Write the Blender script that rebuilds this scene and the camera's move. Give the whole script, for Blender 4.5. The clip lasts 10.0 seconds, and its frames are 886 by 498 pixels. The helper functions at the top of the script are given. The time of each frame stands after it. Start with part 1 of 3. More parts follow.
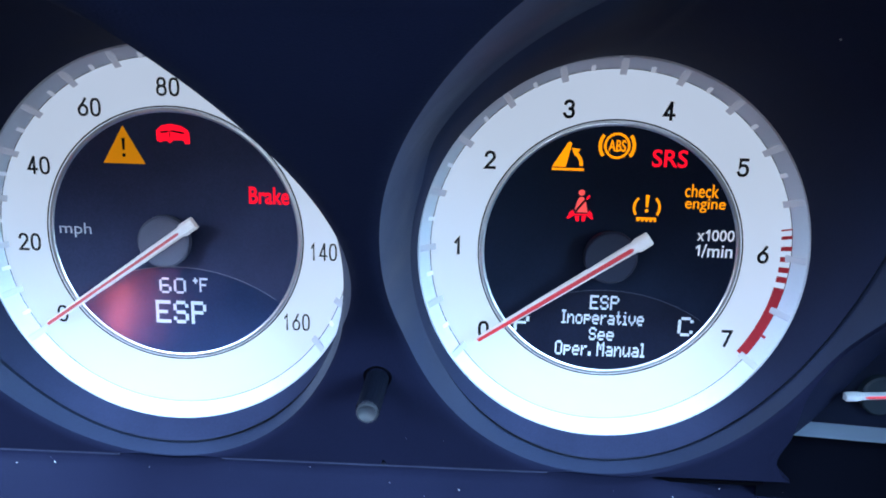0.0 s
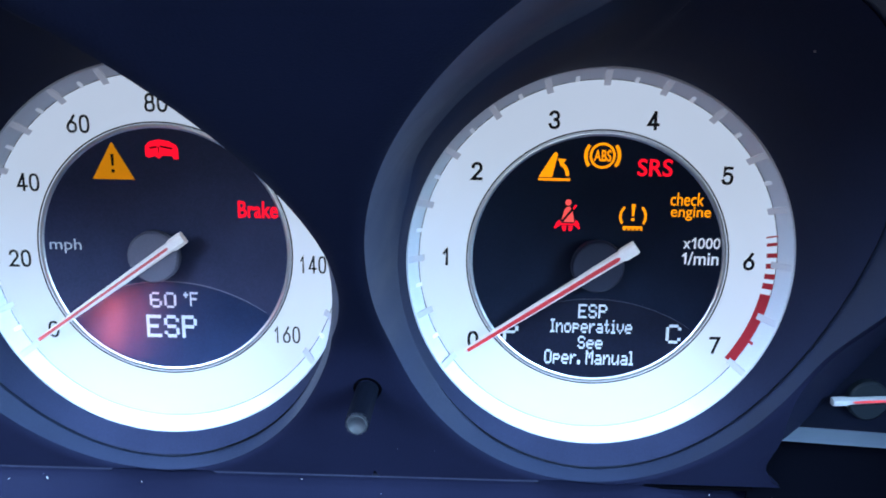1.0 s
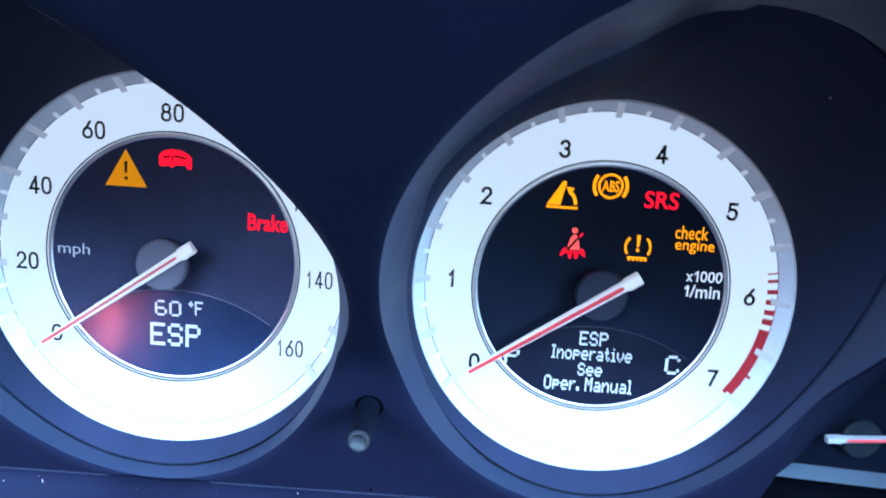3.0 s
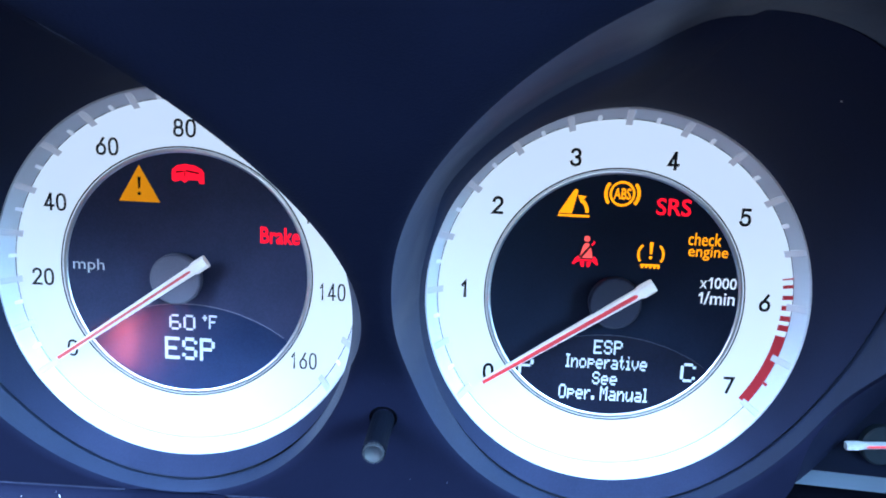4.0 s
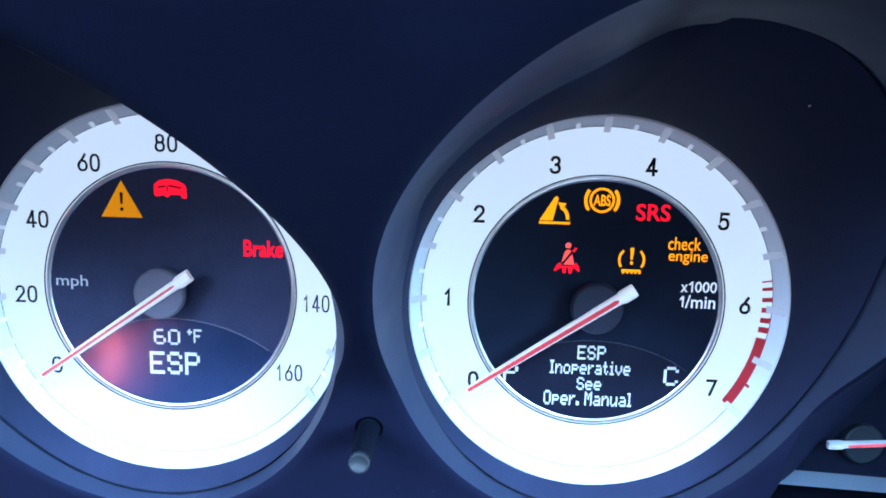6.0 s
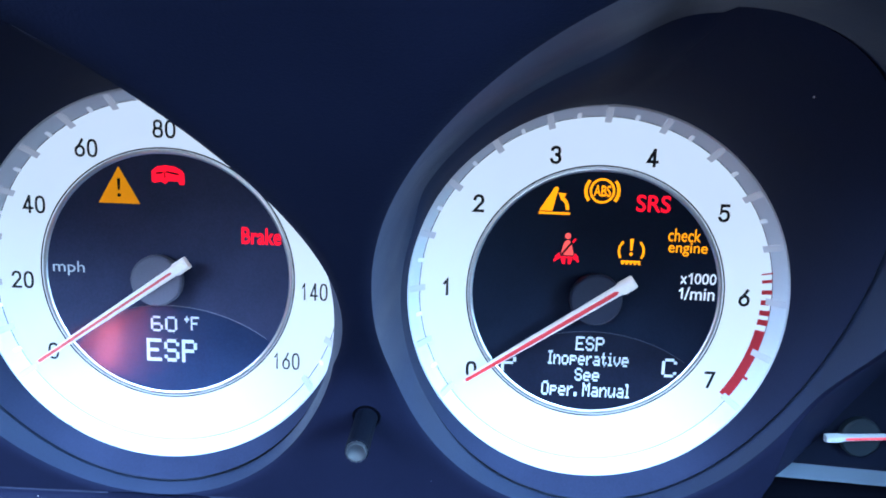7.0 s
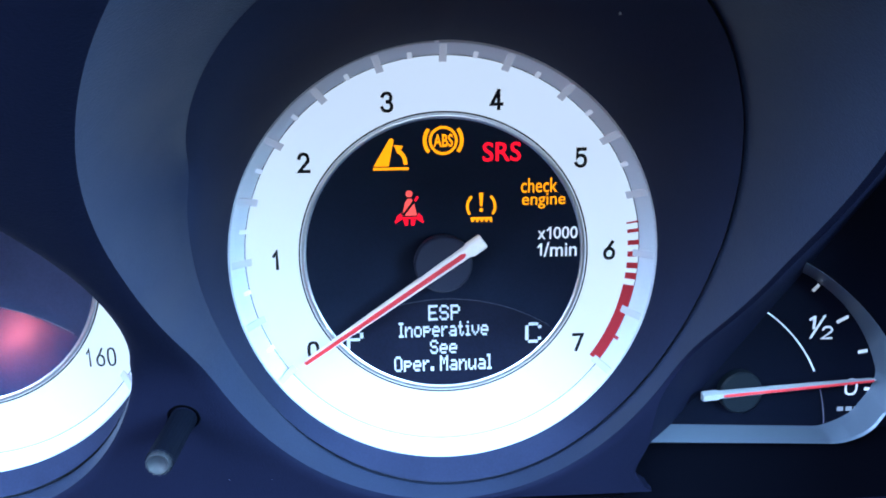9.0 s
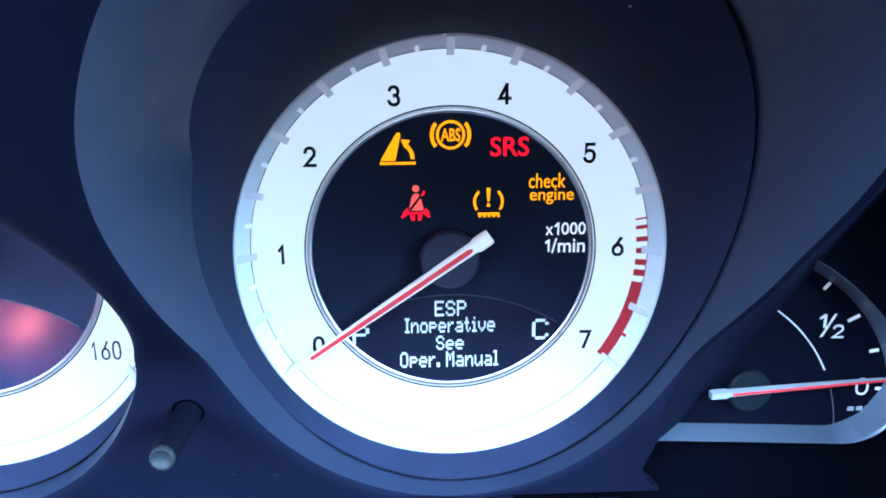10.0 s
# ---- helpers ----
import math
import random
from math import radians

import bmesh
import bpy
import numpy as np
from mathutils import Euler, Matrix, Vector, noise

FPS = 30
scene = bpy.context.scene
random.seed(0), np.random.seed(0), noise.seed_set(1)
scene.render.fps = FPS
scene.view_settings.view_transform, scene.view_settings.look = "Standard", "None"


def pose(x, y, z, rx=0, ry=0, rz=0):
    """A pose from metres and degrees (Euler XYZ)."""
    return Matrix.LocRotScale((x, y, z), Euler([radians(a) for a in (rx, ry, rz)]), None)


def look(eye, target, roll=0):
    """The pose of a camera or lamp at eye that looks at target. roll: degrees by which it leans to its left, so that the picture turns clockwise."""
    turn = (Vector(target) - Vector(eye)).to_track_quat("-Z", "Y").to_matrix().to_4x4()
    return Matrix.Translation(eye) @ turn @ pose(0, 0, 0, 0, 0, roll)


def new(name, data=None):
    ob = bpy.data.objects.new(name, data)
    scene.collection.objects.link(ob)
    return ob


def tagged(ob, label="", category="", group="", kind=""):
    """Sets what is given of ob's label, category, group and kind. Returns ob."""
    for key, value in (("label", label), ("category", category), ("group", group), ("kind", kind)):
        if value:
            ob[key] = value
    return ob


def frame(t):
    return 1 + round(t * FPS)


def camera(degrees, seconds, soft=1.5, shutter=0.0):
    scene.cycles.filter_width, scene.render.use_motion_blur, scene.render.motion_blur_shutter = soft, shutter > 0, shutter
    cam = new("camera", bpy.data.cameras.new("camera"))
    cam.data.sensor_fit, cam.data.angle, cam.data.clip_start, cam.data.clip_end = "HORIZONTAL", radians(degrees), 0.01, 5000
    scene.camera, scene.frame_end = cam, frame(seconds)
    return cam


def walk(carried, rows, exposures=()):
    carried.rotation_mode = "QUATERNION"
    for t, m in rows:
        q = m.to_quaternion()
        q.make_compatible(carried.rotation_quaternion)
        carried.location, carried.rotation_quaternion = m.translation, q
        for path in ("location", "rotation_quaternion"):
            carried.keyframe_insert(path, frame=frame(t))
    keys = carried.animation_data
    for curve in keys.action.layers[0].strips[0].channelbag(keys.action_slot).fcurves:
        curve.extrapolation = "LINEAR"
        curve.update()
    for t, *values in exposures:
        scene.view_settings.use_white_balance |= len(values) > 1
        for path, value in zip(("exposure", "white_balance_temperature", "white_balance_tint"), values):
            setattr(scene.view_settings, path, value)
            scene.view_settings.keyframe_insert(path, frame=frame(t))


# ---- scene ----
cam = camera(56.8, 10.0, soft=1.8, shutter=0.5)
PATH = [
    (0.0, -0.03716, -0.21152, 0.04961, 76.602, -1.546, 2.195),
    (0.5, -0.03611, -0.21142, 0.05006, 76.581, -1.462, 1.863),
    (1.0, -0.03505, -0.21262, 0.05092, 77.133, -0.871, 1.772),
    (1.5, -0.03383, -0.21318, 0.05054, 77.852, -0.487, 0.847),
    (2.0, -0.03399, -0.21384, 0.05053, 78.337, -0.549, 1.041),
    (2.5, -0.03578, -0.21437, 0.05111, 77.875, -1.426, 1.365),
    (3.0, -0.03967, -0.21495, 0.05201, 78.442, -3.642, 1.609),
    (3.2, -0.04094, -0.21523, 0.05220, 79.039, -4.357, 1.892),
    (4.3, -0.03727, -0.21452, 0.05184, 79.133, -1.626, 1.759),
    (4.5, -0.03609, -0.21430, 0.05163, 78.980, -1.481, 0.962),
    (5.0, -0.03647, -0.21525, 0.05194, 79.620, -1.807, 1.256),
    (5.5, -0.03705, -0.21662, 0.05239, 80.047, -1.452, 1.437),
    (7.0, -0.03795, -0.21539, 0.05198, 79.118, -2.207, 1.332),
    (7.5, -0.03488, -0.21459, 0.05211, 78.624, -0.892, 1.144),
    (7.8, -0.03462, -0.21165, 0.05457, 76.422, -0.880, 1.672),
    (7.9, -0.03428, -0.21187, 0.05164, 76.687, -0.667, 0.830),
    (8.0, -0.02715, -0.20834, 0.05477, 74.456, 1.123, -0.618),
    (8.1, -0.01968, -0.19787, 0.05720, 73.840, 3.015, -1.517),
    (8.2, -0.00929, -0.19308, 0.05595, 74.885, 2.602, -1.406),
    (8.3, -0.00874, -0.18765, 0.05196, 76.350, 1.419, -0.895),
    (8.5, -0.01547, -0.18828, 0.04768, 77.239, -0.244, -2.742),
    (9.0, -0.01094, -0.18985, 0.05000, 75.837, 0.631, -3.350),
    (9.5, -0.01053, -0.18931, 0.04938, 75.728, 0.559, -3.040),
    (10.0, -0.01035, -0.18832, 0.04980, 75.461, 0.438, -2.663),
]
walk(cam, [(t, pose(x, y, z, rx, ry, rz)) for t, x, y, z, rx, ry, rz in PATH], [(0.0, -0.13, 6500, 13), (2.4, 0.0, 6500, 13), (3.0, 0.26, 6150, 10), (4.5, 0.26, 6080, 10), (7.5, 0.27, 6080, 10), (9.0, 0.26, 6150, 10), (10.0, 0.31, 6120, 10)])

# ---- light: cool daylight through the car's windows ----
world = bpy.data.worlds.new("sky")
scene.world = world
world.use_nodes = True
wn, wl = world.node_tree.nodes, world.node_tree.links
sky = wn.new("ShaderNodeTexSky")
sky.sky_type, sky.sun_disc = "NISHITA", False
sky.sun_elevation, sky.sun_rotation = radians(25), radians(200)
wl.new(sky.outputs["Color"], wn["Background"].inputs["Color"])
wn["Background"].inputs["Strength"].default_value = 0.03


def window_light(name, eye, target, width, height, watts, colour):
    lamp = bpy.data.lights.new(name, "AREA")
    lamp.shape, lamp.size, lamp.size_y, lamp.energy, lamp.color = "RECTANGLE", width, height, watts, colour
    new(name, lamp).matrix_world = look(eye, target)


window_light("side_window_daylight", (0.57, -0.44, 0.30), (0, -0.02, -0.02), 0.80, 0.34, 76.0, (0.39, 0.69, 1.0))
window_light("side_window_daylight", (-0.49, -0.42, 0.33), (-0.06, -0.02, -0.02), 0.80, 0.28, 51.0, (0.44, 0.67, 1.0))
window_light("rear_window_daylight", (0.05, -1.55, 0.25), (0, 0, 0), 0.9, 0.3, 6.0, (0.55, 0.76, 1.0))
scene.view_settings.exposure = 0.0


# ---- materials ----
def material(name, colour, rough=0.5, metal=0.0, vary=0.12, scale=300.0, bump=0.0, bump_scale=2500.0, emit=None, power=0.0, spec=0.5, sheen=(1, 1, 1)):
    """A surface with two scales of tint, uneven gloss and fine relief."""
    m = bpy.data.materials.new(name)
    m.use_nodes = True
    n, l = m.node_tree.nodes, m.node_tree.links
    b = n["Principled BSDF"]
    tex = n.new("ShaderNodeTexCoord")
    fine, broad = n.new("ShaderNodeTexNoise"), n.new("ShaderNodeTexNoise")
    fine.inputs["Scale"].default_value, broad.inputs["Scale"].default_value = scale * 6, scale * 0.25
    fine.inputs["Detail"].default_value = 4
    both = n.new("ShaderNodeMath")
    both.operation = "ADD"
    for t in (fine, broad):
        l.new(tex.outputs["Object"], t.inputs["Vector"])
    l.new(fine.outputs["Fac"], both.inputs[0])
    l.new(broad.outputs["Fac"], both.inputs[1])
    span = n.new("ShaderNodeMapRange")
    span.inputs["From Min"].default_value, span.inputs["From Max"].default_value = 0.6, 1.4
    span.inputs["To Min"].default_value, span.inputs["To Max"].default_value = 1 - vary, 1 + vary
    l.new(both.outputs[0], span.inputs["Value"])
    tint = n.new("ShaderNodeVectorMath")
    tint.operation = "SCALE"
    tint.inputs[0].default_value = colour
    l.new(span.outputs[0], tint.inputs["Scale"])
    l.new(tint.outputs[0], b.inputs["Base Color"])
    gloss = n.new("ShaderNodeMapRange")
    gloss.inputs["To Min"].default_value, gloss.inputs["To Max"].default_value = max(rough - 0.08, 0.02), min(rough + 0.08, 1)
    l.new(broad.outputs["Fac"], gloss.inputs["Value"])
    l.new(gloss.outputs[0], b.inputs["Roughness"])
    b.inputs["Metallic"].default_value = metal
    b.inputs["Specular IOR Level"].default_value = spec
    b.inputs["Specular Tint"].default_value = (*sheen, 1)
    if bump:
        grain, rise = n.new("ShaderNodeTexNoise"), n.new("ShaderNodeBump")
        grain.inputs["Scale"].default_value, grain.inputs["Detail"].default_value = bump_scale, 3
        l.new(tex.outputs["Object"], grain.inputs["Vector"])
        l.new(grain.outputs["Fac"], rise.inputs["Height"])
        rise.inputs["Strength"].default_value, rise.inputs["Distance"].default_value = bump, 0.0002
        l.new(rise.outputs["Normal"], b.inputs["Normal"])
    if emit:
        b.inputs["Emission Color"].default_value = (*emit, 1)
        b.inputs["Emission Strength"].default_value = power
    return m


HOOD = material("grained_black_plastic", (0.0047, 0.0053, 0.0140), 0.66, vary=0.15, bump=0.35, spec=0.06, sheen=(0.4, 0.6, 1.0))
TUBE = material("satin_black_plastic", (0.0148, 0.0182, 0.0385), 0.75, vary=0.15, bump=0.2, spec=0.03, sheen=(0.4, 0.6, 1.0))
BAND = material("satin_grey_plastic", (0.0150, 0.0205, 0.0410), 0.48, vary=0.15, bump=0.25, spec=0.11)
# Near-black that stands in for shade: the knob's hole, the strip over the ledge.
SHADE_BLACK = material("shade_black_plastic", (0.0008, 0.0008, 0.0012), 0.9, spec=0.0)
GROOVE = material("shadow_gap_plastic", (0.006, 0.008, 0.013), 0.7, spec=0.2)
# The plate's own glow keeps its upper half white where the hood shades it.
DIAL = material("glowing_white_dial", (0.180, 0.207, 0.235), 0.5, vary=0.03, bump=0.05, emit=(0.66, 0.80, 1.0), power=0.72, spec=0.25)
# Rim and ticks are given a slight glow that lifts their tone.
RIM = material("glowing_milky_rim", (0.46, 0.49, 0.54), 0.35, vary=0.04, emit=(0.70, 0.78, 1.0), power=0.06)
PIN = material("glowing_grey_tick", (0.24, 0.26, 0.30), 0.4, vary=0.05, emit=(0.72, 0.80, 1.0), power=0.25)
MINOR = material("glowing_white_tick", (0.50, 0.52, 0.56), 0.35, vary=0.03, emit=(0.76, 0.86, 1.0), power=0.34)
CHROME = material("polished_trim_metal", (0.62, 0.64, 0.67), 0.34, metal=1.0, vary=0.04)
SILVER = material("satin_silver_trim", (0.115, 0.145, 0.195), 0.42, metal=0.3, vary=0.06, spec=0.4)
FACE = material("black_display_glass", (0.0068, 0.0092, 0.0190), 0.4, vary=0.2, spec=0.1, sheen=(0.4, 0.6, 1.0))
# Speedometer's copy of the black glass, with the light's sheen in its colour.
LIT_FACE = material("lit_display_glass", (0.031, 0.034, 0.068), 0.4, vary=0.2, spec=0.15, sheen=(0.4, 0.6, 1.0))
# Darker than the other faces: the shade over the fuel gauge is in this black.
FUEL_FACE = material("shaded_black_face", (0.0018, 0.0025, 0.0062), 0.6, vary=0.2, spec=0.02)
RECESS_SHADE = material("recess_shade_black", (0.0009, 0.0011, 0.0025), 0.8, spec=0.01)
FINE = material("grey_seam_line", (0.05, 0.06, 0.08), 0.5, spec=0.2)
INK = material("black_print", (0.006, 0.007, 0.010), 0.6, spec=0.05)
THIN_INK = material("dark_grey_print", (0.010, 0.015, 0.020), 0.6, spec=0.05)
# The red print glows faintly along with the plate behind it.
RED_INK = material("red_print", (0.27, 0.016, 0.024), 0.5, spec=0.2, emit=(1.0, 0.05, 0.08), power=0.08)
# The speedometer's hub has the reflected light on it put into a paler grey.
HUB = material("pale_hub_plastic", (0.095, 0.092, 0.125), 0.42, spec=0.2)
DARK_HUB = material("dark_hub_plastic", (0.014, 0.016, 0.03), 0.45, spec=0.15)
# Pointers and their stripes glow slightly to brighten them in the shaded tubes.
NEEDLE = material("glowing_white_needle", (0.58, 0.57, 0.57), 0.3, emit=(1.0, 0.94, 0.95), power=0.20)
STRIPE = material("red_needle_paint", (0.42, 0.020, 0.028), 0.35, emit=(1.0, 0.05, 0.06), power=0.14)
PALE_STRIPE = material("pale_red_needle_paint", (0.42, 0.065, 0.07), 0.35, emit=(1.0, 0.12, 0.13), power=0.12)
FUEL_HUB = material("black_hub_plastic", (0.0040, 0.0066, 0.0100), 0.5, spec=0.1)
GREY_NEEDLE = material("grey_needle_plastic", (0.24, 0.25, 0.27), 0.35)
PIVOT = material("pivot_shaft", (0.02, 0.02, 0.022), 0.5)
AMBER = material("amber_lamp", (0.2, 0.09, 0.0), 0.6, emit=(1.0, 0.33, 0.0), power=1.3, spec=0.1)
DIM_AMBER = material("amber_triangle", (0.25, 0.11, 0.005), 0.6, emit=(1.0, 0.36, 0.0), power=0.5, spec=0.1)
RED = material("red_lamp", (0.25, 0.0, 0.01), 0.6, emit=(1.0, 0.006, 0.025), power=1.25, spec=0.05)
PALE_RED = material("pale_red_lamp", (0.3, 0.05, 0.05), 0.6, emit=(1.0, 0.10, 0.09), power=1.0, spec=0.05)
LCD = material("display_segment", (0.30, 0.32, 0.35), 0.5, emit=(0.72, 0.88, 1.0), power=0.34)
# These three prints are given a slight glow, which brightens them on dark glass.
WHITE_INK = material("white_print", (0.7, 0.71, 0.72), 0.5, emit=(0.8, 0.9, 1.0), power=0.4)
UNIT_INK = material("grey_print", (0.45, 0.46, 0.48), 0.5, emit=(0.8, 0.9, 1.0), power=0.12)
FUEL_INK = material("white_scale_print", (0.45, 0.47, 0.50), 0.5, emit=(0.8, 0.9, 1.0), power=0.25)
KNOB = material("ribbed_black_rubber", (0.002, 0.003, 0.007), 0.65, bump=0.15, spec=0.05)
CLEAR = material("frosted_tip_plastic", (0.012, 0.014, 0.019), 0.6, spec=0.3)
DUST = material("pale_dust", (0.28, 0.27, 0.26), 0.9)
CABIN = material("dark_cabin_lining", (0.03, 0.032, 0.04), 0.85, scale=20, bump=0.2, bump_scale=400)


# ---- mesh helpers (shapes in millimetres) ----
def part(name, bm, mat, parent=None, label="", smooth=False):
    bmesh.ops.scale(bm, vec=(0.001,) * 3, verts=bm.verts)
    bmesh.ops.recalc_face_normals(bm, faces=bm.faces)
    me = bpy.data.meshes.new(name)
    bm.to_mesh(me)
    bm.free()
    me.materials.append(mat)
    if smooth:
        me.shade_smooth()
        me.set_sharp_from_angle(angle=radians(38))
    ob = new(name, me)
    ob.parent = parent
    return tagged(ob, label)


def thing(name, x, y, z, label, category, group="", kind=""):
    ob = new(name)
    ob.location = (x / 1000, y / 1000, z / 1000)
    ob.empty_display_size = 0.01
    return tagged(ob, label, category, group, kind)


def spun(profile, steps=128, closed=True):
    """A ring: the profile of (radius, y) turned round the y axis."""
    bm = bmesh.new()
    rings = []
    for i in range(steps):
        a = 2 * math.pi * i / steps
        rings.append([bm.verts.new((r * math.sin(a), y, r * math.cos(a))) for r, y in profile])
    k = len(profile)
    for i in range(steps):
        p, q = rings[i], rings[(i + 1) % steps]
        for j in range(k if closed else k - 1):
            bm.faces.new((p[j], p[(j + 1) % k], q[(j + 1) % k], q[j]))
    return bm


def disc(radius, y0, y1, steps=96, bevel=0.0):
    bm = bmesh.new()
    front = [(radius - bevel, y0), (radius, y0 + bevel), (radius, y1)]
    loops = [[bm.verts.new((r * math.sin(2 * math.pi * i / steps), y, r * math.cos(2 * math.pi * i / steps))) for i in range(steps)] for r, y in front]
    for a, b in zip(loops, loops[1:]):
        for i in range(steps):
            bm.faces.new((a[i], a[(i + 1) % steps], b[(i + 1) % steps], b[i]))
    bm.faces.new(loops[0])
    bm.faces.new(loops[-1])
    return bm


def slab(outlines, y0, y1):
    """Flat outlines of (x, z), each thickened from y0 (front) to y1."""
    bm = bmesh.new()
    for pts in outlines:
        f = [bm.verts.new((x, y0, z)) for x, z in pts]
        b = [bm.verts.new((x, y1, z)) for x, z in pts]
        bm.faces.new(f)
        bm.faces.new(b)
        for i in range(len(pts)):
            j = (i + 1) % len(pts)
            bm.faces.new((f[i], f[j], b[j], b[i]))
    return bm


def arc_band(cx, cz, r0, r1, a0, a1, steps=24):
    """An outline between two radii; angles in degrees clockwise from the top."""
    ang = [radians(a0 + (a1 - a0) * i / steps) for i in range(steps + 1)]
    return [(cx + r1 * math.sin(a), cz + r1 * math.cos(a)) for a in ang] + [(cx + r0 * math.sin(a), cz + r0 * math.cos(a)) for a in reversed(ang)]


def circle(cx, cz, r, steps=32):
    return [(cx + r * math.sin(2 * math.pi * i / steps), cz + r * math.cos(2 * math.pi * i / steps)) for i in range(steps)]


def written(body, x0, z0, x1, z1, y, bold=0.0):
    """Words of the built-in font, fitted into a box on the plane y."""
    cu = bpy.data.curves.new("words", "FONT")
    cu.body, cu.offset, cu.extrude, cu.resolution_u = body, bold, 0.004, 4
    ob = bpy.data.objects.new("words", cu)
    scene.collection.objects.link(ob)
    me = bpy.data.meshes.new_from_object(ob.evaluated_get(bpy.context.evaluated_depsgraph_get()))
    bpy.data.objects.remove(ob)
    bm = bmesh.new()
    bm.from_mesh(me)
    bpy.data.meshes.remove(me)
    xs, ys = [v.co.x for v in bm.verts], [v.co.y for v in bm.verts]
    kx, kz = (x1 - x0) / (max(xs) - min(xs)), (z1 - z0) / (max(ys) - min(ys))
    lx, lz = min(xs), min(ys)
    for v in bm.verts:
        v.co = (x0 + (v.co.x - lx) * kx, y - v.co.z * 5, z0 + (v.co.y - lz) * kz)
    return bm


def bend(cx, cz, rx, rz, a0, a1, steps=14, square=2.0):
    """Points along part of an oval; angles in degrees clockwise from the top."""
    pts = []
    for i in range(steps + 1):
        a = radians(a0 + (a1 - a0) * i / steps)
        s, c = math.sin(a), math.cos(a)
        pts.append((cx + rx * math.copysign(abs(s) ** (2 / square), s), cz + rz * math.copysign(abs(c) ** (2 / square), c)))
    return pts


# the strokes of the dial's narrow figures, in a box one wide and one high
STROKES = {
    "0": [bend(0.5, 0.5, 0.5, 0.5, 0, 360, 36, 2.6)],
    "1": [[(0.12, 0.74), (0.62, 0.99), (0.62, 0.0)]],
    "2": [bend(0.5, 0.72, 0.47, 0.28, -80, 118, 16, 2.2) + [(0.02, 0.0), (1.0, 0.0)]],
    "3": [bend(0.5, 0.755, 0.44, 0.245, -72, 170, 16, 2.2), bend(0.5, 0.265, 0.5, 0.265, 10, 254, 16, 2.2)],
    "4": [[(0.70, 1.0), (0.0, 0.25), (1.04, 0.25)], [(0.72, 1.0), (0.72, 0.0)]],
    "5": [[(0.92, 1.0), (0.16, 1.0), (0.10, 0.54)] + bend(0.48, 0.32, 0.52, 0.32, -35, 245, 20, 2.3)],
    "6": [[(0.80, 1.0), (0.46, 0.70), (0.12, 0.46)], bend(0.5, 0.30, 0.5, 0.30, -70, 290, 28, 2.3)],
    "7": [[(0.0, 1.0), (0.98, 1.0), (0.34, 0.0)]],
    "8": [bend(0.5, 0.76, 0.42, 0.24, 0, 360, 24, 2.3), bend(0.5, 0.27, 0.5, 0.27, 0, 360, 28, 2.3)],
}


def stroked(ch, x0, z0, x1, z1, y, width):
    """A figure drawn with a pen of even width, fitted into a box on the plane y."""
    bm, h = bmesh.new(), width / 2
    for n, line in enumerate(STROKES[ch]):
        pts = [(x0 + h + px * (x1 - x0 - width), z0 + h + pz * (z1 - z0 - width)) for px, pz in line]
        loop = math.dist(pts[0], pts[-1]) < 1e-6
        if loop:
            pts = pts[:-1]
        k, sides = len(pts), []
        for i, (px, pz) in enumerate(pts):
            before = pts[i - 1] if i or loop else None
            after = pts[(i + 1) % k] if i < k - 1 or loop else None
            ways = [((q[0] - p[0]) / math.dist(p, q), (q[1] - p[1]) / math.dist(p, q)) for p, q in ((before, pts[i]), (pts[i], after)) if p and q]
            tx, tz = sum(w[0] for w in ways), sum(w[1] for w in ways)
            size = math.hypot(tx, tz)
            nx, nz = -tz / size, tx / size
            m = h / max(abs(nx * -ways[0][1] + nz * ways[0][0]), 0.45)
            ex, ez = 0, 0
            if len(ways) == 1:
                ex, ez = ways[0][0] * h * (-1 if before is None else 1), ways[0][1] * h * (-1 if before is None else 1)
            sides.append([(px + nx * m + ex, pz + nz * m + ez), (px - nx * m + ex, pz - nz * m + ez)])
        rows = [[bm.verts.new((a[0], d, a[1])) for a in pair for d in (y - 0.012 * n, y + 0.06)] for pair in sides]
        for i in range(k if loop else k - 1):
            p, q = rows[i], rows[(i + 1) % k]
            for u, v in ((0, 2), (2, 3), (3, 1), (1, 0)):
                bm.faces.new((p[u], p[v], q[v], q[u]))
        if not loop:
            for r in (rows[0], rows[-1]):
                bm.faces.new((r[0], r[1], r[3], r[2]))
    return bm


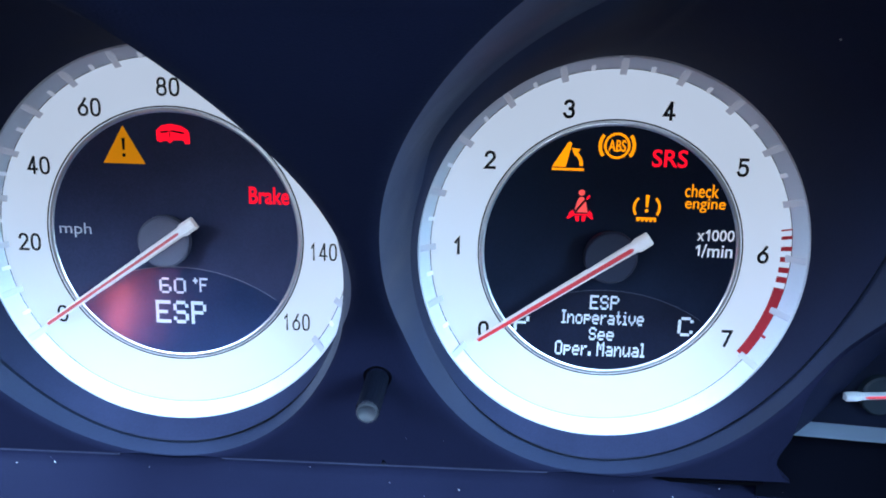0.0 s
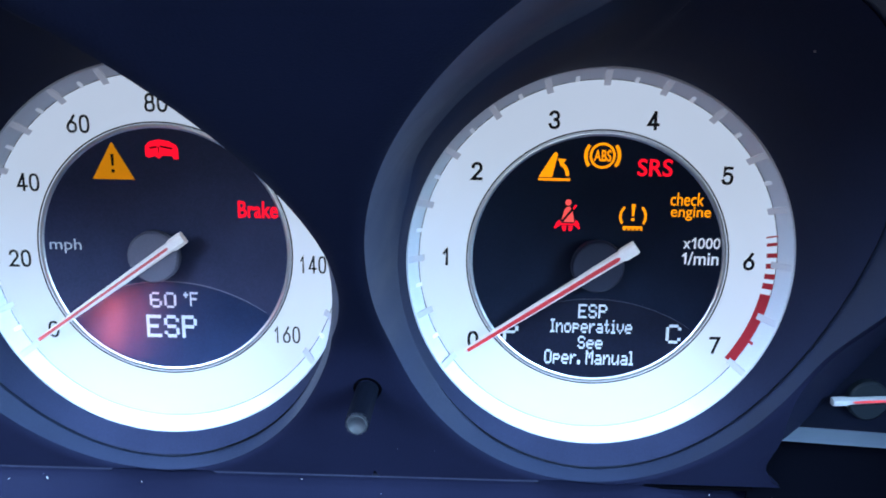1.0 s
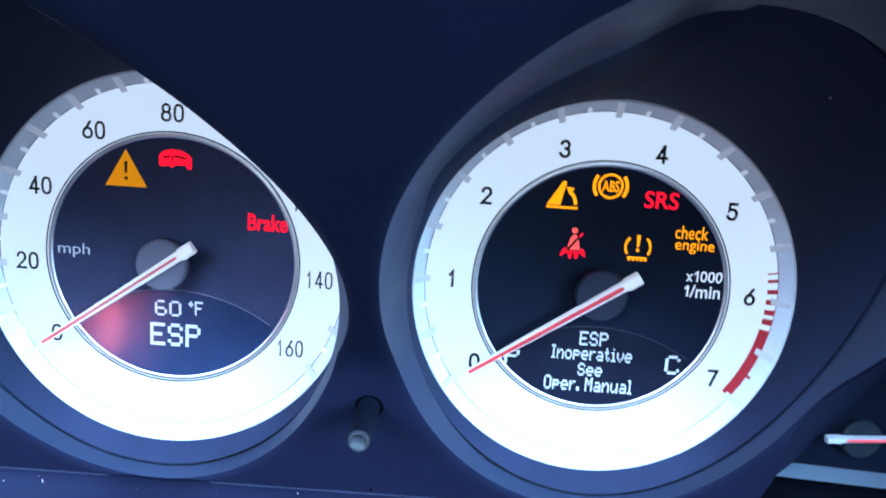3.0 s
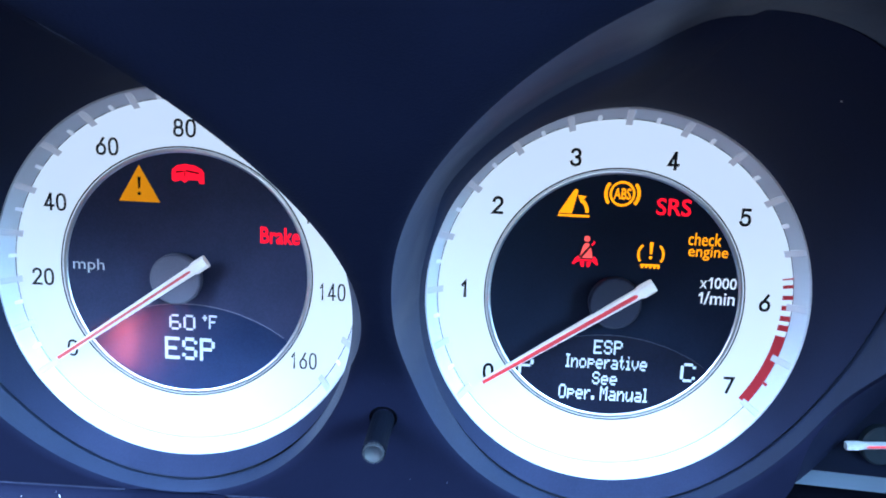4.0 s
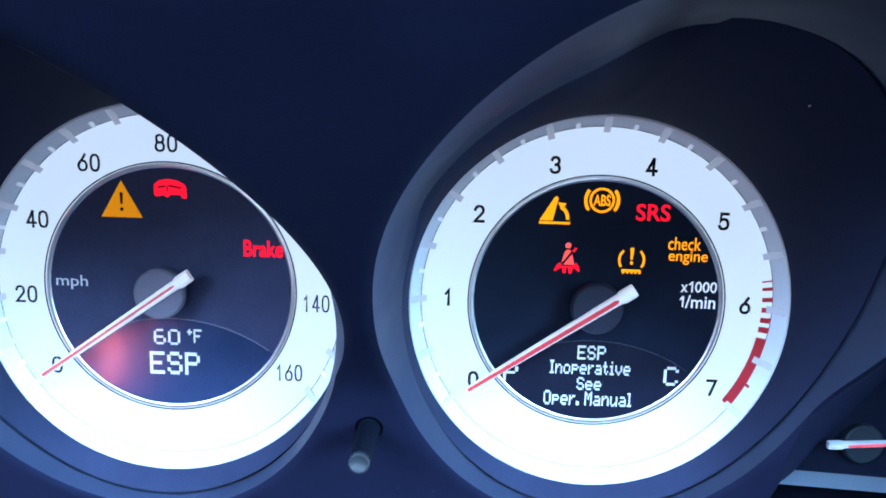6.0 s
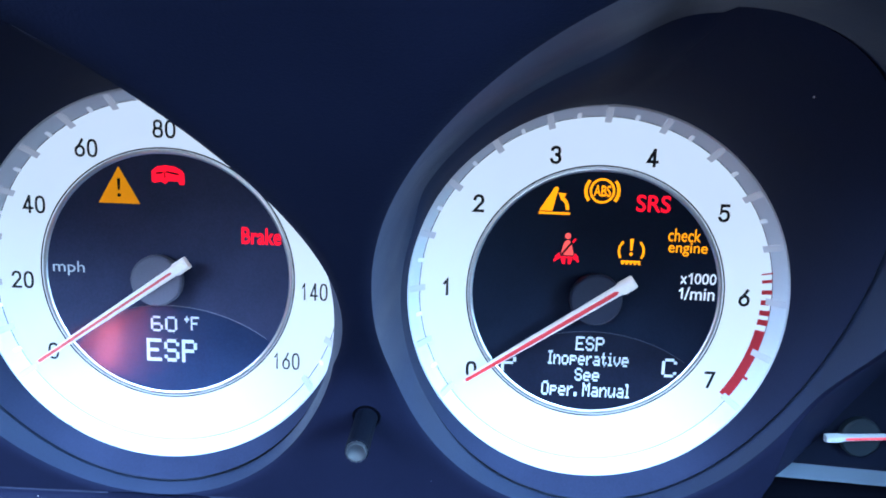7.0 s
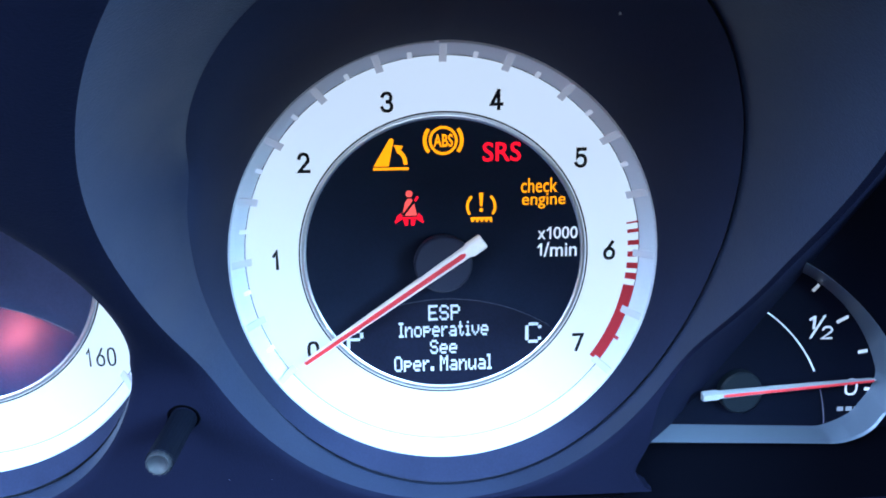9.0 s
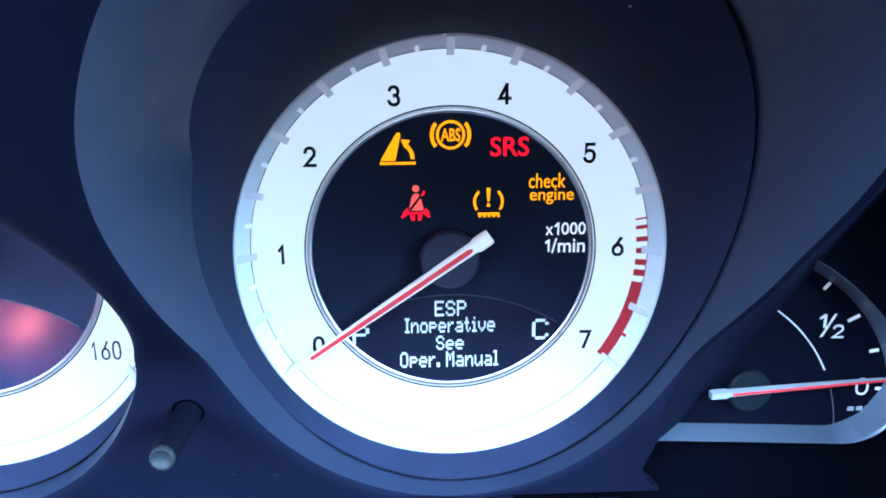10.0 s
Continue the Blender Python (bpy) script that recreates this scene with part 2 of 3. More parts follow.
# dot-matrix letters, seven rows each
GLYPHS = {
    "E": "11111 10000 10000 11110 10000 10000 11111", "S": "01110 10001 10000 01110 00001 10001 01110",
    "P": "11110 10001 10001 11110 10000 10000 10000", "I": "111 010 010 010 010 010 111",
    "n": "00000 00000 10110 11001 10001 10001 10001", "o": "00000 00000 01110 10001 10001 10001 01110",
    "p": "00000 00000 11110 10001 11110 10000 10000", "e": "00000 00000 01110 10001 11111 10000 01110",
    "r": "0000 0000 1011 1100 1000 1000 1000", "a": "00000 00000 01110 00001 01111 10001 01111",
    "t": "0100 0100 1110 0100 0100 0101 0010", "i": "010 000 110 010 010 010 111",
    "v": "00000 00000 10001 10001 10001 01010 00100", "O": "01110 10001 10001 10001 10001 10001 01110",
    "M": "10001 11011 10101 10101 10001 10001 10001", "u": "00000 00000 10001 10001 10001 10011 01101",
    "l": "110 010 010 010 010 010 111", ".": "00 00 00 00 00 11 11", "F": "11111 10000 10000 11110 10000 10000 10000",
    "6": "01110 10000 10000 11110 10001 10001 01110", "0": "01110 10001 10001 10001 10001 10001 01110",
    "C": "01110 10001 10000 10000 10000 10001 01110", " ": "00 00 00 00 00 00 00", "*": "010 111 010 000 000 000 000",
}


def dotted(body, x0, z0, x1, z1, y, swell=0.0):
    """Words of square display dots, fitted into a box on the plane y."""
    cells, x = [], 0
    for ch in body:
        rows = GLYPHS[ch].split()
        for r, row in enumerate(rows):
            cells += [(x + c, 6 - r) for c, bit in enumerate(row) if bit == "1"]
        x += len(rows[0]) + 1
    kx, kz = (x1 - x0) / (x - 1), (z1 - z0) / 7
    e = swell
    return slab([[(x0 + (c - e) * kx, z0 + (r - e) * kz), (x0 + (c + 1 + e) * kx, z0 + (r - e) * kz), (x0 + (c + 1 + e) * kx, z0 + (r + 1 + e) * kz), (x0 + (c - e) * kx, z0 + (r + 1 + e) * kz)] for c, r in cells], y, y + 0.06)


# ---- the instrument hood: two oblique tubes in a grained panel ----
PITCH = -115.8  # the speedometer's centre; the rev counter's is the origin


def soft(lo, hi, x):
    s = min(max((x - lo) / (hi - lo), 0), 1)
    return s * s * (3 - 2 * s)


def front(z):
    """How far the panel stands out at the height z: the upper part leans out like a visor."""
    steep, flat = 47.5 + 1.28 * z, 34.5 + 0.4 * z
    return -0.076 * max(0, z - 15) - max(steep, flat) - 3.0 * math.log(1 + math.exp(-abs(steep - flat) / 3.0))


def lip(a, cx=0):
    """The mouth of a tube, round its own centre; the rev counter's is narrower beside the fuel gauge."""
    c, k = math.cos(a), math.sin(a)
    tall = 62.8 if c < 0 else 64 if cx else 63.2
    if cx:
        wide = 55.1
        if k > 0:
            wide = max(54.7 + 9.9 * c - 12.3 * c * c, 51.6)
            return wide * k, 4 + tall * c - 1.5 * soft(0, 0.3, k) * soft(-0.6, -0.1, c)
    elif k > 0:
        return 52.2 * k ** (1 - 0.4 * soft(0, 0.4, c)), 4 + tall * c
    else:
        wide = 55.2 - 1.1 * soft(0.6, 0.0, c)
    return wide * k, 4 + tall * c


def seam(a, cx=0):
    """The line where the tube's two walls meet: it climbs towards the mouth on the side of the other tube."""
    c, side = math.cos(a), -1 if cx else 1
    full = 1 + 0.006 * math.sin(2 * a) ** 2
    x, z = side * 0.4 + 50.5 * math.sin(a) * full, 4.3 + 61 * c * full
    y = min(-31.4 - 0.696 * z - 0.0042 * z * z - 0.024 * side * x, -5.6)
    d = math.degrees(a if not cx else 2 * math.pi - a) % 360
    k = soft(0.30, 0.58, c) * (soft(355, 335, d) if d > 180 else 0)
    hx, hz = 53.2 * math.sin(a), 2 + 60.4 * c
    return x + (hx - x) * k, z + (hz - z) * k, y + (12 - 2.035 * hz - y) * k


def tube(name, cx, parent, label):
    """The inner wall, from the dial's rim over the gap to the mouth."""
    steps = 160
    inner, outer, gap = bmesh.new(), bmesh.new(), bmesh.new()

    def ring(bm, f):
        return [bm.verts.new(f(2 * math.pi * i / steps)) for i in range(steps)]

    def skin(bm, rings):
        for p, q in zip(rings, rings[1:]):
            for i in range(steps):
                j = (i + 1) % steps
                bm.faces.new((p[i], p[j], q[j], q[i]))

    def open_gap(a):
        """The gap closes on the side towards the other tube."""
        d = math.degrees(a if not cx else 2 * math.pi - a) % 360
        return 1 - soft(205, 240, d) if d > 180 else 0.75 * soft(8, 45, d) + 0.25 * soft(90, 150, d)

    def between(s, dy=0.0, grow=0.0):
        def f(a):
            x, z, deep = seam(a, cx)
            r0x, r0z = 50.3 * math.sin(a), 50.3 * math.cos(a)
            k = s ** 1.3
            n = math.hypot(x, z)
            d = math.degrees(a if not cx else 2 * math.pi - a) % 360
            fold = 1.6 * soft(265, 300, d) * soft(-0.2, 0.88, s) * (1 - 0.5 * (max(s - 0.88, 0) / 0.12) ** 2)
            r0x, r0z = r0x - fold * x / n, r0z - fold * z / n
            x, z = x - fold * x / n, z - fold * z / n
            return (r0x + (x - r0x) * k + grow * x / n, -4.2 + (deep + 4.2) * s + dy, r0z + (z - r0z) * k + grow * z / n)
        return f

    def onward(s, dy=0.0, out=0.0):
        def f(a, grow=out):
            x0, z0, y0 = seam(a, cx)
            x1, z1 = lip(a, cx)
            y1 = front(z1) + 1.0
            n = math.hypot(x0, z0)
            d = math.degrees(a if not cx else 2 * math.pi - a) % 360
            grow = grow - 0.8 * soft(265, 300, d) * max(1 - s / 0.25, 0) ** 2
            return (x0 + (x1 - x0) * s + grow * x0 / n, y0 + (y1 - y0) * s + dy, z0 + (z1 - z0) * s + grow * z0 / n)
        return f
    skin(inner, [ring(inner, between(0, 6.0, 0.6)), ring(inner, between(0, 0.0, 0.25))] + [ring(inner, between(i / 18)) for i in range(1, 19)] + [ring(inner, lambda a: between(1, 1.6 * open_gap(a), 0.3 * open_gap(a))(a))])
    skin(gap, [ring(gap, lambda a: between(1, 0.05 + 1.35 * open_gap(a), 0.05)(a)), ring(gap, lambda a: between(1, 0.05 + 1.4 * open_gap(a), 0.06 + 1.0 * open_gap(a))(a)), ring(gap, lambda a: onward(0, 0.3, 0.1 + 1.5 * open_gap(a))(a))])
    skin(outer, [ring(outer, lambda a: onward(0, 0.02 + 1.4 * open_gap(a), 0.02 + 1.0 * open_gap(a))(a)), ring(outer, lambda a: onward(0, 0, 0.02 + 0.8 * open_gap(a))(a)), ring(outer, lambda a: onward(0.03, 0, 0.02 + 0.65 * open_gap(a))(a))] + [ring(outer, lambda a, i=i: onward(i / 20, 0, 0.6 * (1 - i / 20) * open_gap(a))(a)) for i in range(1, 21)])
    for bm in (inner, outer):
        bmesh.ops.remove_doubles(bm, verts=bm.verts, dist=0.03)
    part("inner_wall", inner, TUBE, parent, label, True)
    part("shadow_gap", gap, GROOVE, parent, "", True)
    part("outer_wall", outer, BAND, parent, "", True)


def panel_half(cx, reach):
    """The panel round one tube, out to the edge that reach() gives for each angle, with a rounded mouth."""
    bm = bmesh.new()
    steps, rings = 240, []
    for i in range(steps):
        a = 2 * math.pi * i / steps
        x, z = lip(a, cx)
        ex, ez = reach(a, x, z)
        z = max(z, -60)
        row = []
        for s in (0.0, 0.012, 0.03, 0.06, 0.12, 0.22, 0.36, 0.52, 0.7, 0.86, 1.0):
            px, pz = x + (ex - x) * s, z + (ez - z) * s
            off = math.hypot(px - x, pz - z)
            row.append(bm.verts.new((cx + px, front(pz) + 1.0 * max(0, 1 - off / 2.4) ** 2, pz)))
        end = row[-1].co
        row.append(bm.verts.new((end.x, end.y + 0.8, end.z)))
        row.append(bm.verts.new((end.x, max(end.y + 9, -6) if cx or not 40 < i * 360 / steps < 135 else end.y + 1.6, end.z)))
        rings.append(row)
    for i in range(steps):
        p, q = rings[i], rings[(i + 1) % steps]
        for j in range(len(p) - 1):
            bm.faces.new((p[j], p[j + 1], q[j + 1], q[j]))
    bmesh.ops.dissolve_degenerate(bm, dist=0.001, edges=bm.edges)
    return bm


def to_cell(left, right, bottom, top):
    """The edge of an upright cell, seen from the tube's centre."""
    def reach(a, x, z):
        ex, ez = right if x > 0 else left, top if z > 4 else bottom
        k = min(ex / x if abs(x) > 1e-6 else 1e9, (ez - 4) / (z - 4) if abs(z - 4) > 1e-6 else 1e9)
        k = max(k, 1.003)
        return x * k, 4 + (z - 4) * k
    return reach


def foot(z):
    """The panel's edge beside the fuel gauge: a thin lip that spreads into a rounded foot."""
    c = (z - 4) / (63.2 if z > 4 else 62.8)
    k = math.sqrt(max(1 - c * c, 0.0))
    thin = 52.2 * k ** (1 - 0.4 * soft(0, 0.4, c)) + 0.9
    broad = 46.4 - 1.6 * soft(-42, -50.5, z) + 2.6 * soft(-51, -57, z) + 2.8 * soft(-55.5, -58.4, z) ** 2
    return max(thin, broad) + 0.6 * math.exp(-abs(thin - broad) / 1.2)


def beside_fuel(a, x, z):
    d = math.degrees(a) % 360
    if d > 180 or d < 22:
        return to_cell(PITCH / 2, 1e6, -58.4, 92)(a, x, z)
    if d < 118:
        k = soft(22, 48, d)
        gx, gz = to_cell(PITCH / 2, 1e6, -58.4, 92)(a, x, z)
        return (foot(z) if d > 48 else gx * (1 - k) + foot(z) * k), (z if d > 48 else gz * (1 - k) + z * k)
    if d < 156:
        z0 = lip(radians(118))[1]
        ez = z0 + (-58.4 - z0) * (d - 118) / 38
        return foot(ez), ez
    return foot(-58.4) * (180 - d) / 24, -58.4 if z > -58.4 else z - 0.2


hood = thing("instrument_hood", 0, 0, 0, "grained black plastic instrument hood with two visor-like oval tubes", "instrument hood")
part("panel", panel_half(0, beside_fuel), HOOD, hood, "black grained panel round the rev counter", True)
part("panel", panel_half(PITCH, to_cell(-78, -PITCH / 2, -58.4, 92)), HOOD, hood, "black grained panel round the speedometer", True)
flank, prev = bmesh.new(), None
for i in range(61):
    z = -44.5 + 105 * i / 60
    x, y = foot(z), front(z) + 1.2
    base = max(56.8 + 0.78 * (z + 44), x + 4)
    row = [flank.verts.new((x + (base - x) * k, y + (-3.6 - y) * k, z)) for k in (0, 0.06, 0.3, 0.65, 1)]
    if prev:
        for j in range(4):
            flank.faces.new((prev[j], prev[j + 1], row[j + 1], row[j]))
    prev = row
part("side_wall", flank, HOOD, hood, "black outer flank beside the fuel gauge", True)
for cx, what in ((0, "satin black tube round the rev counter"), (PITCH, "satin black tube round the speedometer")):
    arm = new("tube")
    arm.parent = hood
    arm.location = (cx / 1000, 0, 0)
    tube("tube", cx, arm, what)

# the panel's lower edge with a painted highlight, over a black strip of shade
EDGE_LIGHT = material("lower_edge_highlight", (0.015, 0.018, 0.034), 0.5, vary=0.35, scale=900, spec=0.2)
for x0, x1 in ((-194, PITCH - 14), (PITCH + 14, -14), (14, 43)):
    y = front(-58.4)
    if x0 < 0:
        part("lower_edge", slab([[(x0, -58.62), (x1, -58.62), (x1, -58.30), (x0, -58.30)]], y - 0.25, y + 1.5), EDGE_LIGHT, hood, "paler lower edge, a highlight put into the colour")
    part("shadow_gap", slab([[(x0, -59.4), (x1, -59.4), (x1, -58.64), (x0, -58.64)]], y - 0.55, y + 1.5), SHADE_BLACK, hood)
worn, prev = bmesh.new(), None
for i in range(33):
    z = -42.0 - 16.3 * i / 32
    x, y, w = foot(z), front(z), soft(0, 14, i) * 2.4
    row = [worn.verts.new((x - w * u, y - 0.06 + d * (0.3 + 0.7 * soft(0, 14, i)), z)) for u, d in ((1.0, 0.03), (0.7, -0.05), (0.4, 0.04), (0.15, 0.28), (-0.02, 0.75), (-0.10, 1.5), (-0.12, 3.0))]
    if prev:
        for j in range(6):
            worn.faces.new((prev[j], prev[j + 1], row[j + 1], row[j]))
    prev = row
part("rounded_foot", worn, HOOD, hood, "rounded edge of the panel's foot", True)


# ---- dials ----
def bar(r0, y0, r1, y1, w, deep, angle):
    """A tick: a small block along the radius, rounded at its inner end."""
    a = radians(angle)
    ux, uz, vx, vz = math.sin(a), math.cos(a), math.cos(a), -math.sin(a)
    bm = bmesh.new()

    def at(r, s, y):
        return bm.verts.new((ux * r + vx * s, y, uz * r + vz * s))
    h, c = w / 2, w * 0.18
    low = [at(r0, -h + c, y0 + deep), at(r0, h - c, y0 + deep), at(r1, h, y1 + deep), at(r1, -h, y1 + deep)]
    mid = [at(r0, -h, y0 + deep * 0.3), at(r0, h, y0 + deep * 0.3), at(r1, h, y1 + 0.2), at(r1, -h, y1 + 0.2)]
    top = [at(r0 + c, -h + c, y0), at(r0 + c, h - c, y0), at(r1, h - c, y1), at(r1, -h + c, y1)]
    for p, q in ((low, mid), (mid, top)):
        for i in range(4):
            bm.faces.new((p[i], p[(i + 1) % 4], q[(i + 1) % 4], q[i]))
    bm.faces.new(top)
    bm.faces.new(low)
    return bm


def pointer(parent, angle, tail, tip, y_tail, y_tip, wide, hub_r, hub_y, label, paint=None, boss=None, shell=None, drop=0.0, line=1.0):
    """A white pointer with a red stripe over a smoked hub, leaning towards the dial at its tip."""
    a = radians(angle)
    ux, uz, vx, vz = math.sin(a), math.cos(a), math.cos(a), -math.sin(a)

    def beam(sections):
        bm = bmesh.new()
        prev = None
        for r, w, h, dy in sections:
            y = y_tail + (y_tip - y_tail) * (r + tail) / (tip + tail) + dy
            ring = [bm.verts.new((ux * r + vx * s, y + k, uz * r + vz * s)) for s, k in ((-w / 2, h), (-w / 2, h * 0.35), (-w * 0.3, 0), (w * 0.3, 0), (w / 2, h * 0.35), (w / 2, h))]
            if prev:
                for i in range(6):
                    bm.faces.new((prev[i], prev[(i + 1) % 6], ring[(i + 1) % 6], ring[i]))
            else:
                bm.faces.new(ring)
            prev = ring
        bm.faces.new(prev)
        return bm
    body = part("pointer", beam([(-tail, wide * 0.9, 2.0, 0.3), (-tail + 0.5, wide, 2.2, 0), (-tail + 3.6, wide * 1.02, 2.2, 0), (-tail + 4.6, wide * 0.8, 1.8, 0.35), (tip * 0.5, wide * 0.62, 1.5, 0.35), (tip - 1, wide * 0.42, 1.1, 0.35), (tip, wide * 0.26, 0.7, 0.5)]), shell or NEEDLE, parent, label, True)
    part("stripe", beam([(-tail + 5.0, wide * 0.12, 0.4, 0.12), (-tail + 5.8, wide * 0.34 * line, 0.4, 0.1), (tip * 0.5, wide * 0.33 * line, 0.4, 0.1), (tip - 0.6, wide * 0.26, 0.4, 0.12)]), paint or STRIPE, body, "red stripe")
    hub = part("hub", disc(hub_r, hub_y, hub_y + 2.6, 64, 0.5), boss or DARK_HUB, parent, "smoked grey hub disc", True)
    shaft = part("shaft", disc(1.6, hub_y + 2.4, 1.0, 24), PIVOT, parent, "", True)
    hub.location.z = shaft.location.z = drop / 1000
    hub.location.x = shaft.location.x = -0.0007 if drop == 0 else 0


def display(parent, mat, cz, r, y, line):
    """The smoked window of the display, under a shallow arch."""
    R, pts = 33.6, []
    for i in range(241):
        a = 2 * math.pi * i / 240
        x, z = R * math.sin(a), R * math.cos(a)
        if x * x + (z - cz) ** 2 < r * r:
            pts.append((x, z))
    lower = sorted(pts, key=lambda p: math.atan2(p[0], -p[1]), reverse=True)
    x0, x1 = lower[-1][0], lower[0][0]
    arch = [(x0 + (x1 - x0) * i / 40, 0) for i in range(1, 40)]
    arch = [(x, cz + math.sqrt(r * r - x * x)) for x, z in arch]
    part("display_window", slab([lower + arch], y, y + 0.3), mat, parent, "smoked display window under a shallow arch")
    edge = [(x, z + 0.16) for x, z in arch[4:]] + [(x, z - 0.06) for x, z in reversed(arch[4:])]
    part("display_edge", slab([edge], y - 0.05, y + 0.1), line, parent, "fine pale edge")


def dial(name, cx, steps, numbers, ink, pen, face_glass, label, last_minor=124):
    g = thing(name, cx, 0, 0, label, "gauge", "gauges in the instrument hood")
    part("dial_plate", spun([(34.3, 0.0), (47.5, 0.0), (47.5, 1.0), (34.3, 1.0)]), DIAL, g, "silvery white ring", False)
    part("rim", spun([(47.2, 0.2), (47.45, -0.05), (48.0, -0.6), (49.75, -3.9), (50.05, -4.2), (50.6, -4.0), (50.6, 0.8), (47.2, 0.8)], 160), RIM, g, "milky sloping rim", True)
    part("fine_line", spun([(34.35, -0.06), (34.72, -0.06), (34.72, 0.05), (34.35, 0.05)], 200), INK, g, "fine dark line")
    part("fine_line", spun([(47.18, -0.03), (47.38, -0.03), (47.38, 0.02), (47.18, 0.02)]), FINE, g, "fine grey line")
    part("trim_ring", spun([(33.62 - 0.72 * math.cos(math.pi * k / 10), 0.55 - 0.5 * math.sin(math.pi * k / 10)) for k in range(-1, 12)], 240), CHROME, g, "polished metal ring", True)
    part("face", disc(33.4, 0.35, 1.2, 128), face_glass, g, "glossy black centre")
    n0 = 126
    for i in range(steps * 2 + 1):
        a = -n0 + 2 * n0 * i / (steps * 2)
        if i % 2 == 0:
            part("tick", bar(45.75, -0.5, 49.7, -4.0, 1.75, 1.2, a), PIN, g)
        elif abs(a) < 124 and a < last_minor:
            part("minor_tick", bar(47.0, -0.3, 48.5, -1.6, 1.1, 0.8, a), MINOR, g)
    for i, word in enumerate(numbers):
        a = radians(-n0 + 2 * n0 * i / (len(numbers) - 1))
        x, z = 40 * math.sin(a), 0.3 + 39.2 * math.cos(a)
        if len(numbers) == 8:
            x, z = x + (0, 0, 0, -0.5, 0, 0, 0, 0.6)[i], z + (0, 0, 0, -0.7, -0.5, 0, 0.4, 0)[i]
        w = {1: 3.0, 2: 2.8, 3: 2.15}[len(word)]
        for k, ch in enumerate(word):
            mid = x + (k - (len(word) - 1) / 2) * (w + 0.5)
            half = w / 2 if ch != "1" else w * 0.36
            part("numeral", stroked(ch, mid - half, z - 2.4, mid + half, z + 2.4, -0.05, pen * (1 if len(word) < 3 else 0.72)), ink, g)
    return g


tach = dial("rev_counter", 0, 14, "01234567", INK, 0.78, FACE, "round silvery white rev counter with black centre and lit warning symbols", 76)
speedo = dial("speedometer", PITCH, 16, [str(20 * i) for i in range(9)], THIN_INK, 0.64, LIT_FACE, "round speedometer with silvery white ring, black centre and small display")
part("peg", bar(50.1, -4.5, 51.4, -4.9, 1.0, 1.5, -1.7), PIN, tach, "small grey peg on the rim")
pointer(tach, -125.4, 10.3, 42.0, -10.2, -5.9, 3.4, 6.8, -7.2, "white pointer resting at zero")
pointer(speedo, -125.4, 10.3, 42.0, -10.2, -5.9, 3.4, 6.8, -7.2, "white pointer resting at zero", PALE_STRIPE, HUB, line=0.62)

# the red zone of the rev counter
def printed(a0, a1, steps, r0, r1):
    """Print along the outer edge of the dial plate."""
    bm = bmesh.new()
    prev = None
    for i in range(steps + 1):
        a = radians(a0 + (a1 - a0) * i / steps)
        row = [bm.verts.new((r * math.sin(a), y, r * math.cos(a))) for r, y in ((r0, -0.06), (r0 + 0.05, -0.08), (r1, -0.08), (r1, 0.1), (r0, 0.1))]
        if prev:
            for j in range(5):
                bm.faces.new((prev[j], prev[(j + 1) % 5], row[(j + 1) % 5], row[j]))
        else:
            bm.faces.new(row)
        prev = row
    bm.faces.new(prev)
    return bm


part("red_zone", printed(100.3, 126.0, 30, 44.5, 47.3), RED_INK, tach, "solid red band")
for i, a in enumerate((80.6, 83.2, 86.9, 90.5, 94.1, 97.4)):
    h = (0.25, 0.55, 0.75, 0.85, 0.9, 1.0)[i]
    part("red_bar", printed(a - h, a + h, 2, 44.5, 48.4 if i == 0 else 47.3), RED_INK, tach)
part("red_tick", bar(46.9, -0.3, 48.0, -1.2, 0.8, 0.6, 117), RED_INK, tach)
Y0 = 0.26
# warning lamps of the rev counter
lamp = part("roof_warning", slab([[(-16.3, 22.1), (-12.8, 22.1), (-11.5, 28.2), (-11.9, 28.6), (-12.5, 28.4)], [(-16.4, 21.2), (-8.1, 21.2), (-8.1, 21.8), (-16.4, 21.8)]], Y0, Y0 + 0.1), AMBER, tach, "amber roof symbol")
part("roof_arrow", slab([arc_band(-12.6, 22.6, 3.3, 4.2, 40, 92, 10), [(-11.5, 27.0), (-9.3, 26.8), (-10.6, 24.9)]], Y0, Y0 + 0.1), AMBER, lamp)
abs_lamp = part("brake_warning", slab([arc_band(0, 27.9, 2.75, 3.35, 0, 180, 24), arc_band(0, 27.9, 2.75, 3.35, 180, 360, 24), arc_band(0, 27.9, 3.9, 4.75, 52, 128, 12), arc_band(0, 27.9, 3.9, 4.75, 232, 308, 12)], Y0, Y0 + 0.1), AMBER, tach, "amber ring between two arcs")
part("letters", written("ABS", -2.25, 26.4, 2.25, 29.4, Y0, 0.02), AMBER, abs_lamp)
part("airbag_warning", written("SRS", 9.2, 22.8, 18.2, 27.3, Y0, 0.012), RED, tach, "glowing red letters")
belt = part("belt_warning", slab([circle(-8.2, 15.5, 0.8, 20), [(-9.9, 10.3), (-9.2, 13.4), (-8.6, 14.3), (-7.7, 14.3), (-7.1, 13.4), (-6.4, 10.3)]], Y0, Y0 + 0.1), PALE_RED, tach, "pale red seated shape with belt")
part("belt_strap", slab([[(-9.9, 10.6), (-9.4, 10.2), (-6.8, 13.6), (-7.1, 14.2)]], Y0 - 0.05, Y0 + 0.08), INK, belt)
